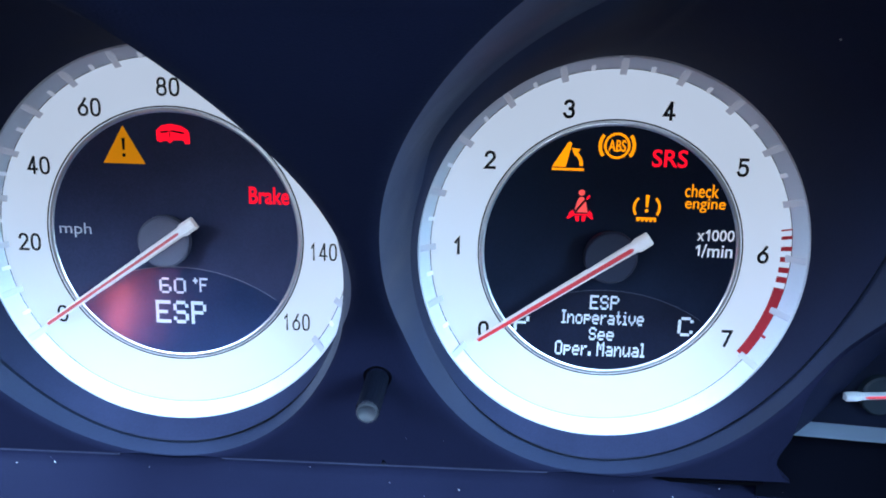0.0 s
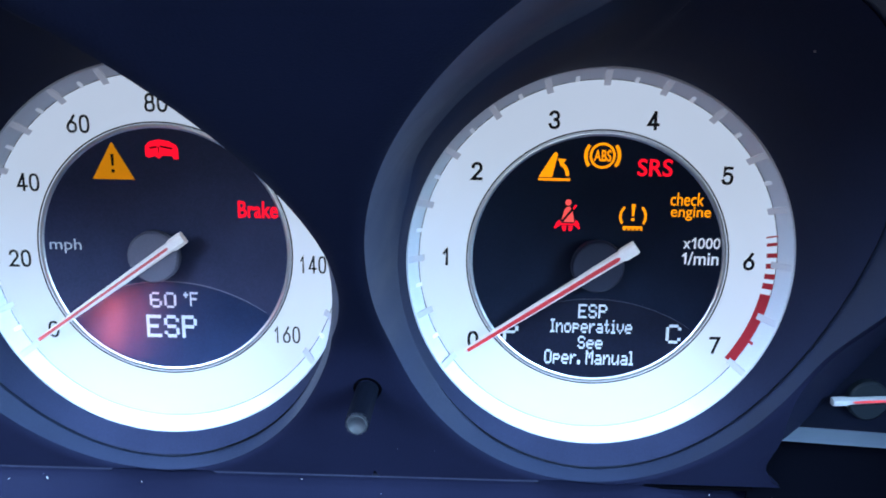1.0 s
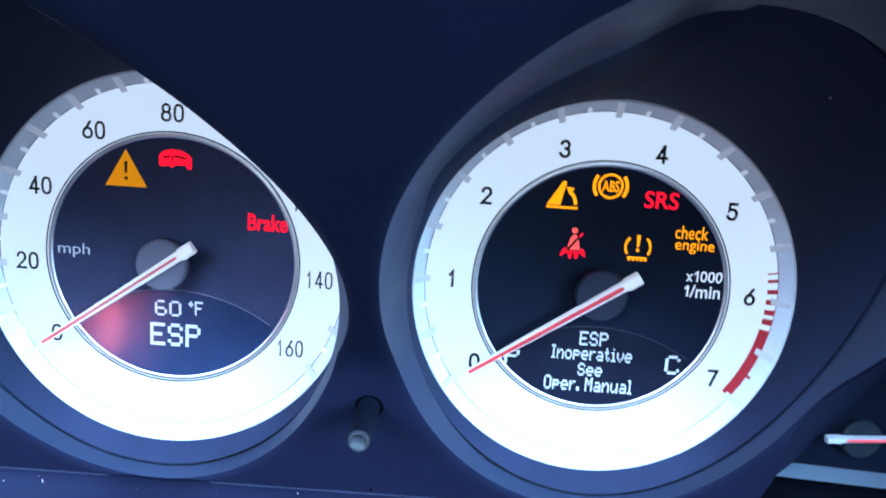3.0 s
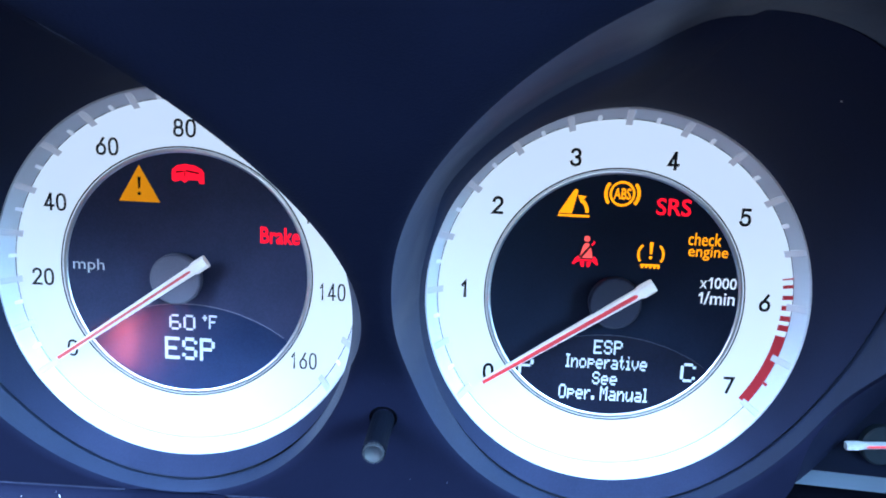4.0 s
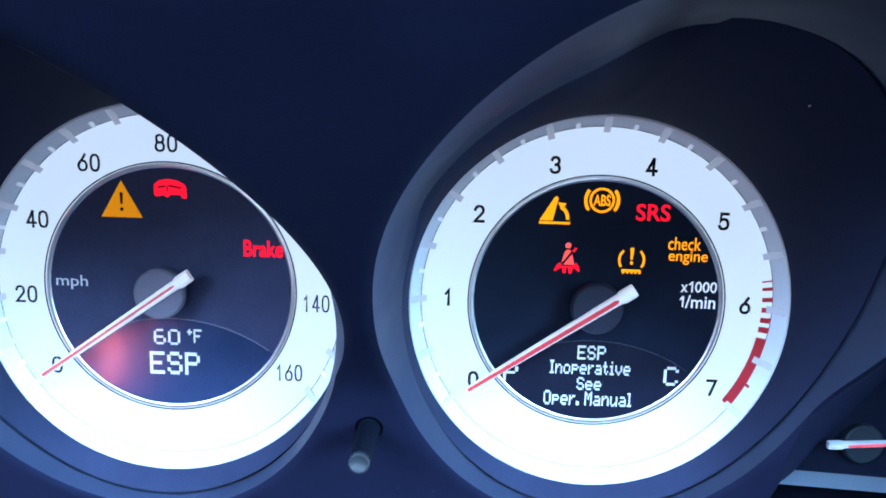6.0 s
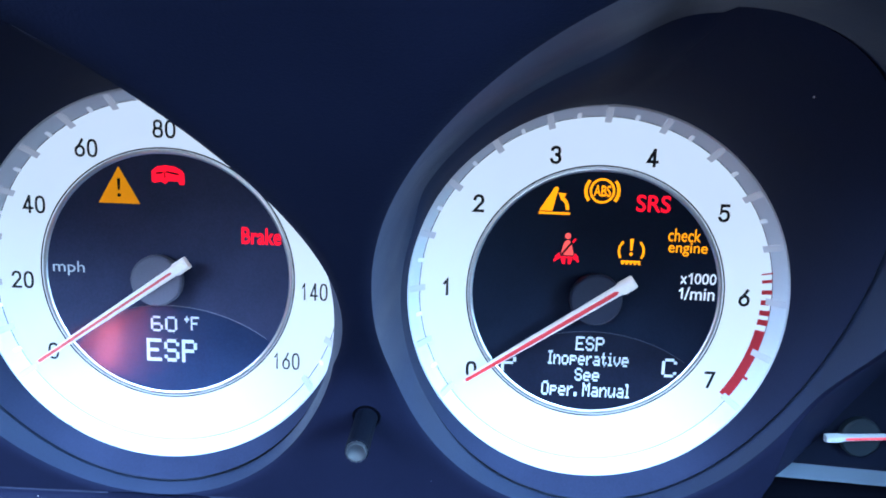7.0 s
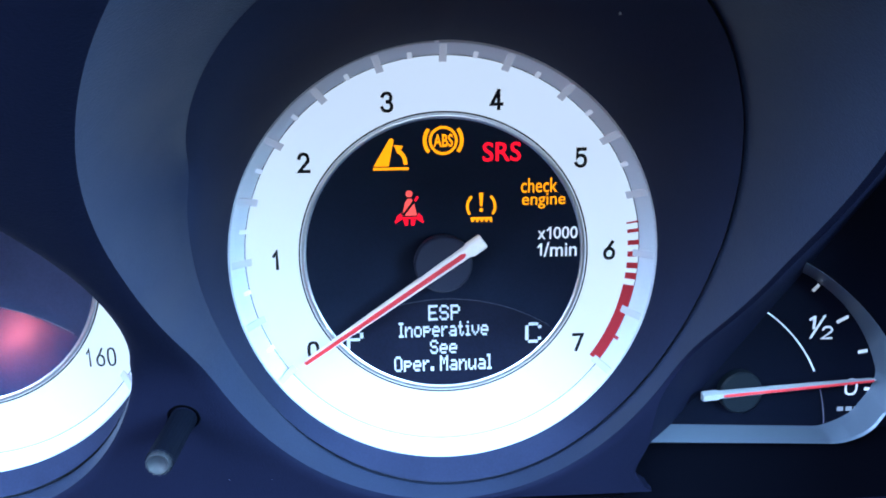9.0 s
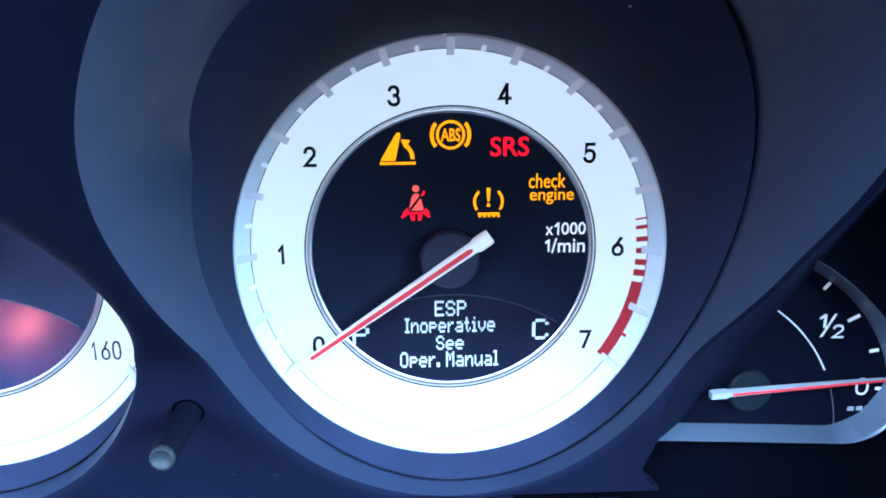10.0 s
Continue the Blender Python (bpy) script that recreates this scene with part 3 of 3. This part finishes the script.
part("seat", slab([[(-11.3, 9.9), (-10.3, 10.9), (-9.9, 9.9), (-6.4, 9.9), (-6.0, 10.9), (-5.1, 9.9), (-5.1, 9.3), (-6.6, 9.5), (-9.7, 9.5), (-11.3, 9.3)], [(-9.7, 9.3), (-8.5, 9.3), (-8.6, 7.9), (-9.3, 7.9)], [(-7.9, 9.3), (-6.7, 9.3), (-7.1, 7.9), (-7.8, 7.9)], [(-7.0, 14.0), (-6.7, 13.6), (-5.9, 14.7), (-6.3, 15.0)], [(-10.4, 9.9), (-10.0, 9.5), (-11.5, 8.4), (-11.8, 8.9)], [(-6.2, 9.9), (-6.5, 9.5), (-5.1, 8.4), (-4.8, 8.9)]], Y0 - 0.05, Y0 + 0.08), RED, belt)
tyre = part("tyre_warning", slab([arc_band(8.85, 12.1, 3.0, 3.6, 105 + 20, 42, 14), arc_band(8.85, 12.1, 3.0, 3.6, 235, 318, 14), [(6.3, 9.5), (11.4, 9.5), (11.4, 8.9), (6.3, 8.9)]] + [[(6.5 + i * 1.1, 9.0), (7.1 + i * 1.1, 9.0), (7.1 + i * 1.1, 8.4), (6.5 + i * 1.1, 8.4)] for i in range(5)], Y0, Y0 + 0.1), AMBER, tach, "amber tyre symbol")
part("exclamation_mark", slab([[(8.35, 15.4), (9.35, 15.4), (9.1, 12.2), (8.6, 12.2)], circle(8.85, 11.3, 0.45, 14)], Y0, Y0 + 0.1), AMBER, tyre)
part("engine_warning", written("check", 18.3, 15.2, 27.0, 18.7, Y0, 0.004), AMBER, tach, "amber words")
part("engine_warning", written("engine", 18.6, 11.3, 29.0, 15.0, Y0, 0.004), AMBER, tach, "amber words")


def one(x0, x1, z0, z1, y):
    """A figure one with its flag."""
    w, h = x1 - x0, z1 - z0
    return slab([[(x1 - 0.42 * w, z0), (x1, z0), (x1, z1), (x1 - 0.36 * w, z1), (x0, z1 - 0.24 * h), (x0, z1 - 0.4 * h), (x1 - 0.42 * w, z1 - 0.26 * h)]], y, y + 0.05)


part("unit_text", written("x", 22.5, 3.8, 24.4, 5.9, Y0, 0.012), WHITE_INK, tach)
part("unit_text", one(24.7, 25.8, 3.8, 6.8, Y0), WHITE_INK, tach)
part("unit_text", written("000", 26.3, 3.8, 32.2, 6.8, Y0, 0.012), WHITE_INK, tach)
part("unit_text", one(22.5, 23.6, -0.3, 2.7, Y0), WHITE_INK, tach)
part("unit_text", written("/min", 24.0, -0.6, 32.1, 3.0, Y0, 0.012), WHITE_INK, tach)

# display of the rev counter
TINT = material("dark_violet_display", (0.0050, 0.0062, 0.0145), 0.4, vary=0.3, spec=0.1)
EDGE = material("dim_display_edge", (0.012, 0.012, 0.022), 0.4)
display(tach, TINT, -58.0, 47.3, 0.3, EDGE)
part("display_text", dotted("ESP", -4.1, -16.0, 3.6, -12.1, 0.2, 0.02), LCD, tach, "pale dotted letters")
part("display_text", dotted("Inoperative", -11.4, -20.2, 10.6, -16.4, 0.2, 0.02), LCD, tach, "pale dotted letters")
part("display_text", dotted("See", -3.8, -24.7, 2.9, -21.1, 0.2, 0.02), LCD, tach, "pale dotted letters")
part("display_text", dotted("Oper. Manual", -12.7, -29.2, 11.5, -25.2, 0.2, 0.02), LCD, tach, "pale dotted letters")
part("gear_letter", dotted("P", -24.2, -22.8, -20.1, -18.0, 0.2), LCD, tach, "pale dotted letter")
part("mode_letter", dotted("C", 19.8, -22.6, 23.8, -17.3, 0.2), LCD, tach, "pale dotted letter")

# speedometer lamps and display
def sx(x):
    return x - PITCH


tri = part("warning_triangle", slab([[(sx(-134.0), 19.3), (sx(-122.8), 19.3), (sx(-128.4), 29.2)]], Y0, Y0 + 0.1), DIM_AMBER, speedo, "amber warning triangle")
part("exclamation_mark", slab([[(sx(-128.85), 26.0), (sx(-127.95), 26.0), (sx(-128.1), 22.9), (sx(-128.7), 22.9)], circle(sx(-128.4), 21.5, 0.5, 14)], Y0 - 0.06, Y0 + 0.05), INK, tri)
part("hood_warning", slab([[(sx(-119.5), 25.6), (sx(-119.5), 28.3), (sx(-118.2), 29.5), (sx(-115.8), 30.0), (sx(-113.2), 29.6), (sx(-111.3), 28.6), (sx(-110.8), 27.6), (sx(-110.8), 24.9), (sx(-112.0), 24.9), (sx(-112.4), 25.8), (sx(-115.0), 25.8), (sx(-116.0), 25.0), (sx(-117.0), 25.7), (sx(-118.6), 25.2)]], Y0, Y0 + 0.1), RED, speedo, "red car symbol")
part("symbol_gap", slab([[(sx(-118.4), 27.5), (sx(-116.4), 27.8), (sx(-116.4), 28.3), (sx(-118.4), 28.0)], [(sx(-115.6), 28.0), (sx(-112.2), 27.4), (sx(-112.2), 27.9), (sx(-115.6), 28.5)], [(sx(-116.1), 26.6), (sx(-115.8), 26.6), (sx(-115.8), 28.2), (sx(-116.1), 28.2)]], Y0 - 0.04, Y0 + 0.02), INK, speedo)
part("brake_lamp", written("Brake", sx(-95.6), 9.6, sx(-84.9), 14.2, Y0, 0.02), RED, speedo, "glowing red word")
part("unit_text", written("mph", sx(-147.3), -1.1, sx(-138.6), 2.9, Y0, 0.0), UNIT_INK, speedo)


DISPLAY = material("blue_violet_display", (0.015, 0.024, 0.060), 0.15, vary=0.2, spec=0.6)
PALE_EDGE = material("pale_display_edge", (0.13, 0.125, 0.16), 0.4)
display(speedo, DISPLAY, -56.0, 47.5, 0.3, PALE_EDGE)
part("display_text", dotted("60", sx(-120.9), -15.9, sx(-113.6), -11.5, 0.2, -0.02), LCD, speedo, "pale dotted figures")
part("display_text", dotted("*F", sx(-111.6), -15.2, sx(-107.6), -11.3, 0.2, 0.0), LCD, speedo, "pale dotted letter")
part("display_text", dotted("ESP", sx(-122.2), -24.4, sx(-108.3), -18.0, 0.2, 0.03), LCD, speedo, "pale dotted letters")

# ---- fuel gauge ----
fuel = thing("fuel_gauge", 0, 0, 0, "quarter-round black fuel gauge with satin silver frame and white marks", "gauge", "gauges in the instrument hood")
part("face", slab([[(53, -60), (150, -60), (150, 40), (53, 40)]], -4.0, -2.5), FUEL_FACE, fuel, "matt black face, darkened for the shade on it")


def evenly(pts, n):
    """A line of points spaced evenly along another."""
    far = [0.0]
    for p, q in zip(pts, pts[1:]):
        far.append(far[-1] + math.dist(p, q))
    want = np.linspace(0, far[-1], n)
    return list(zip(np.interp(want, far, [p[0] for p in pts]), np.interp(want, far, [p[1] for p in pts])))


def arc(cx, cz, r, a0, a1, steps=12):
    return arc_band(cx, cz, r, r, a0, a1, steps)[: steps + 1]


outer_edge = evenly(arc(50.3, -57.6, 65.95, 26, 56) + arc(98.3, -32.6, 10.0, 62, 130, 8) + arc(94.0, -31.0, 15.0, 140, 180, 6) + [(46.0, -43.6)], 72)
inner_edge = evenly(arc(66.0, -43.9, 44.0, 26, 76) + arc(101.2, -38.2, 8.1, 84, 182, 10) + [(53.0, -43.8)], 72)
frame_bm = bmesh.new()
prev = None
for (ox, oz), (ix, iz) in zip(outer_edge, inner_edge):
    tx, tz = ix - ox, iz - oz
    n = math.hypot(tx, tz)
    row = [frame_bm.verts.new(v) for v in ((ox - 0.7 * tx / n, -3.8, oz - 0.7 * tz / n), (ox - 0.6 * tx / n, -13.1, oz - 0.6 * tz / n), (ox - 0.2 * tx / n, -13.5, oz - 0.2 * tz / n), (ox, -13.5, oz), (ox + 0.5 * tx, -9.2, oz + 0.5 * tz), (ix, -4.3, iz), (ix, -3.7, iz))]
    if prev:
        for j in range(6):
            frame_bm.faces.new((prev[j], prev[j + 1], row[j + 1], row[j]))
    prev = row
part("frame", frame_bm, SILVER, fuel, "satin silver frame", True)
for (x0, z0), (x1, z1) in (((89.7, -9.9), (91.1, -8.2)), ((96.6, -18.15), (99.4, -16.7)), ((103.0, -26.2), (105.3, -25.8)), ((105.7, -36.1), (108.9, -36.5))):
    n = math.dist((x0, z0), (x1, z1)) / 0.42
    vx, vz = (z1 - z0) / n, -(x1 - x0) / n
    part("mark", slab([[(x0 - vx, z0 - vz), (x0 + vx, z0 + vz), (x1 + vx, z1 + vz), (x1 - vx, z1 - vz)]], -4.12, -3.95), FUEL_INK, fuel)
part("scale_line", slab([arc_band(55.2, -48.5, 40.80, 41.15, 29, 64.5, 24)], -4.1, -3.95), FUEL_INK, fuel)
part("scale_line", slab([arc_band(55.2, -48.5, 40.9, 41.1, 72, 87, 12)], -4.1, -3.95), HUB, fuel, "thin grey end of the scale line")
part("numeral", slab([[(90.6, -19.7), (91.25, -19.7), (91.25, -16.3), (90.7, -16.3), (89.6, -17.0), (89.6, -17.6), (90.6, -17.15)]], -4.14, -3.95), FUEL_INK, fuel)
part("numeral_stroke", slab([[(90.0, -22.1), (90.55, -22.1), (93.75, -16.2), (93.2, -16.2)]], -4.14, -3.95), FUEL_INK, fuel)
part("numeral", stroked("2", 93.0, -22.5, 95.9, -19.0, -4.1, 0.5), FUEL_INK, fuel)
part("numeral", stroked("0", 100.6, -37.8, 103.9, -33.2, -4.1, 0.52), FUEL_INK, fuel)
for x in (99.2, 101.5, 103.6):
    part("mark_bar", slab([[(x, -42.0), (x + 1.6, -42.0), (x + 1.6, -40.9), (x, -40.9)]], -4.1, -3.95), GREY_NEEDLE, fuel)
needle = new("needle")
needle.parent = fuel
needle.location = (0.0727, 0, -0.0336)
pointer(needle, 87.2, 11.0, 33.0, -11.0, -9.0, 2.0, 5.4, -7.0, "pale grey pointer resting near empty", STRIPE, FUEL_HUB, GREY_NEEDLE, -1.3)
# A flat black sheet takes the place of the shade below the frame.
part("recess", slab([[(44, -76), (150, -76), (150, -47.6), (44, -46.0)]], -4.6, -4.05), RECESS_SHADE, fuel, "black sheet for the shade under the frame")

# ---- reset knob between the tubes ----
knob = thing("reset_knob", -58.4, front(-28.5), -28.5, "ribbed black trip reset knob with pale frosted tip", "knob")
L = front(-28.5) + 43.6
rib = bmesh.new()
loops = []
for y in (3.0, -L + 1.6, -L + 1.0):
    loops.append([rib.verts.new(((2.75 + 0.05 * (i % 2)) * math.sin(2 * math.pi * i / 48), y, (2.75 + 0.05 * (i % 2)) * math.cos(2 * math.pi * i / 48))) for i in range(48)])
for p, q in zip(loops, loops[1:]):
    for i in range(48):
        rib.faces.new((p[i], p[(i + 1) % 48], q[(i + 1) % 48], q[i]))
rib.faces.new(loops[-1])
part("grip", rib, KNOB, knob, "ribbed black shaft")
part("tip", spun([(0.01, -L + 0.75), (1.1, -L + 0.62), (1.7, -L + 0.2), (1.95, -L - 0.1), (2.2, -L - 0.1), (2.4, -L + 0.2), (2.45, -L + 1.4)], 48, False), CLEAR, knob, "pale frosted dished tip", True)
for k in range(14):
    a = 2 * math.pi * k / 14
    part("tooth", slab([[(2.45 * math.sin(a + d) * q, 2.45 * math.cos(a + d) * q) for d, q in ((-0.07, 0.97), (0.07, 0.97), (0.07, 1.04), (-0.07, 1.04))]], -L + 0.1, -L + 1.0), CLEAR, knob)
# No opening here: a black ring is laid on for the hole's shade.
hole = spun([(2.8, 0.5), (2.85, -0.12), (3.35, -0.2), (3.6, 0.1), (3.6, 0.6)], 48)
lean = (front(-27.5) - front(-29.5)) / 2
for v in hole.verts:
    v.co.z += 0.25
    v.co.y += lean * v.co.z
part("hole", hole, SHADE_BLACK, knob, "black ring for the shaded hole round the shaft", True)

# ---- lower ledge of the dashboard ----
ledge = bmesh.new()
cols, prev = 121, None
for i in range(cols):
    x = -240 + 380 * i / (cols - 1)
    swell = max(math.exp(-((x - PITCH) / 26) ** 2), math.exp(-(x / 30) ** 2))
    dx = min(abs(x), abs(x - PITCH))
    low = min(-58.6, 3.4 - 64 * math.sqrt(max(1 - (dx / 55) ** 2, 0)))
    fall = 8 * soft(12, 48, x)
    col = [ledge.verts.new(v) for v in ((x, 30, low - fall), (x, -11.6, low - fall), (x, -13.2, low - 0.4 - fall), (x, -14.6, min(-60.2, low - 0.9) - fall), (x, -18, -63.4 + 1.6 * swell - fall), (x, -30, -71 + 2.5 * swell - 0.6 * fall), (x, -60, -84 + 2 * swell), (x, -120, -105))]
    if prev:
        for j in range(len(col) - 1):
            ledge.faces.new((prev[j], prev[j + 1], col[j + 1], col[j]))
    prev = col
part("lower_ledge", ledge, HOOD, None, "", True)
tagged(bpy.data.objects["lower_ledge"], "black grained plastic ledge below the gauges, dusty", "dashboard", kind="structure")

# ---- dust ----
dust = bmesh.new()
rng = random.Random(7)
for i in range(17):
    x = rng.uniform(-175, 60)
    if rng.random() < 0.55:
        y, z, r = rng.uniform(-20, -12), 0, rng.uniform(0.08, 0.26)
        z = -59 - max(0, (-14 - y)) * 0.6
    else:
        z = rng.uniform(-57, -45)
        y, r = front(z) - 0.1, rng.uniform(0.05, 0.14)
        if min(math.hypot(x / 55, (z - 4) / 64), math.hypot((x - PITCH) / 55, (z - 4) / 64)) < 1.02 or x > 42:
            continue
    m = Matrix.Translation((x, y, z)) @ Euler((rng.uniform(0, 3), rng.uniform(0, 3), 0)).to_matrix().to_4x4() @ Matrix.Diagonal((r * rng.uniform(1, 2.2), r * 0.5, r, 1))
    bmesh.ops.create_icosphere(dust, subdivisions=1, radius=1, matrix=m)
bmesh.ops.create_icosphere(dust, subdivisions=1, radius=0.22, matrix=Matrix.Translation((19.0, -79.0, 53.4)))
part("dust_specks", dust, DUST)
tagged(bpy.data.objects["dust_specks"], "pale dust specks scattered on the black plastic", "dust", kind="stuff")

# ---- the rest of the car, plain: dashboard behind, cabin round the camera ----
def box(name, x0, x1, y0, y1, z0, z1, mat, label, category):
    bm = bmesh.new()
    bmesh.ops.create_cube(bm, size=1, matrix=Matrix.Translation(((x0 + x1) / 2, (y0 + y1) / 2, (z0 + z1) / 2)) @ Matrix.Diagonal((x1 - x0, y1 - y0, z1 - z0, 1)))
    bmesh.ops.bevel(bm, geom=bm.edges[:], offset=4, segments=2, affect="EDGES")
    return tagged(part(name, bm, mat), label, category, kind="structure")


box("dashboard", -760, 760, 40, 340, -420, 95, CABIN, "dark dashboard body behind the gauges", "dashboard")
box("fuel_recess", 58, 250, 0, 38, -70, 95, CABIN, "dark recess behind the fuel gauge", "dashboard")
# Both unseen: the visor's reach and the side wall keep window light off.
box("visor", -230, 250, -185, 40, 96, 112, HOOD, "unseen black visor drawn forward to shade the gauges", "dashboard")
box("fuel_light_block", 124, 150, -88, 40, -62, 96, HOOD, "unseen black wall added to shade the fuel gauge", "dashboard")
box("ceiling", -800, 800, -1700, 340, 520, 560, CABIN, "dark roof lining", "ceiling")
box("floor", -800, 800, -1700, 340, -760, -720, CABIN, "dark carpet floor", "floor")
box("wall_back", -800, 800, -1740, -1700, -720, -330, CABIN, "dark rear cabin wall below the window", "wall")
box("door_1", -540, -500, -1700, 340, -720, -160, CABIN, "dark door lining below the side window", "door")
box("door_2", 580, 620, -1700, 340, -720, -160, CABIN, "dark door lining below the side window", "door")

# ---- unseen glowing box, added only to give the display its pink reflection ----
PINK_GLOW = material("pink_reflection_glow", (0.5, 0.03, 0.04), 0.3, emit=(1.0, 0.22, 0.32), power=46.0)
glow_source = thing("reflection_source", -500, -800, -290, "unseen glowing red box added for the pink reflection in the display", "lamp")
housing = bmesh.new()
bmesh.ops.create_cube(housing, size=1, matrix=Matrix.Translation((4, 0, 0)) @ Matrix.Diagonal((14, 78, 70, 1)))
bmesh.ops.bevel(housing, geom=housing.edges[:], offset=3, segments=2, affect="EDGES")
part("housing", housing, CABIN, glow_source, "dark box behind the glowing face")
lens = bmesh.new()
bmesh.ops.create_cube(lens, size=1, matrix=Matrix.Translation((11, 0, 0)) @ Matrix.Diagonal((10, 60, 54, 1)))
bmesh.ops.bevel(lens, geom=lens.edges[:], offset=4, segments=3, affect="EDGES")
part("lens", lens, PINK_GLOW, glow_source, "glowing red face of the added box", True)
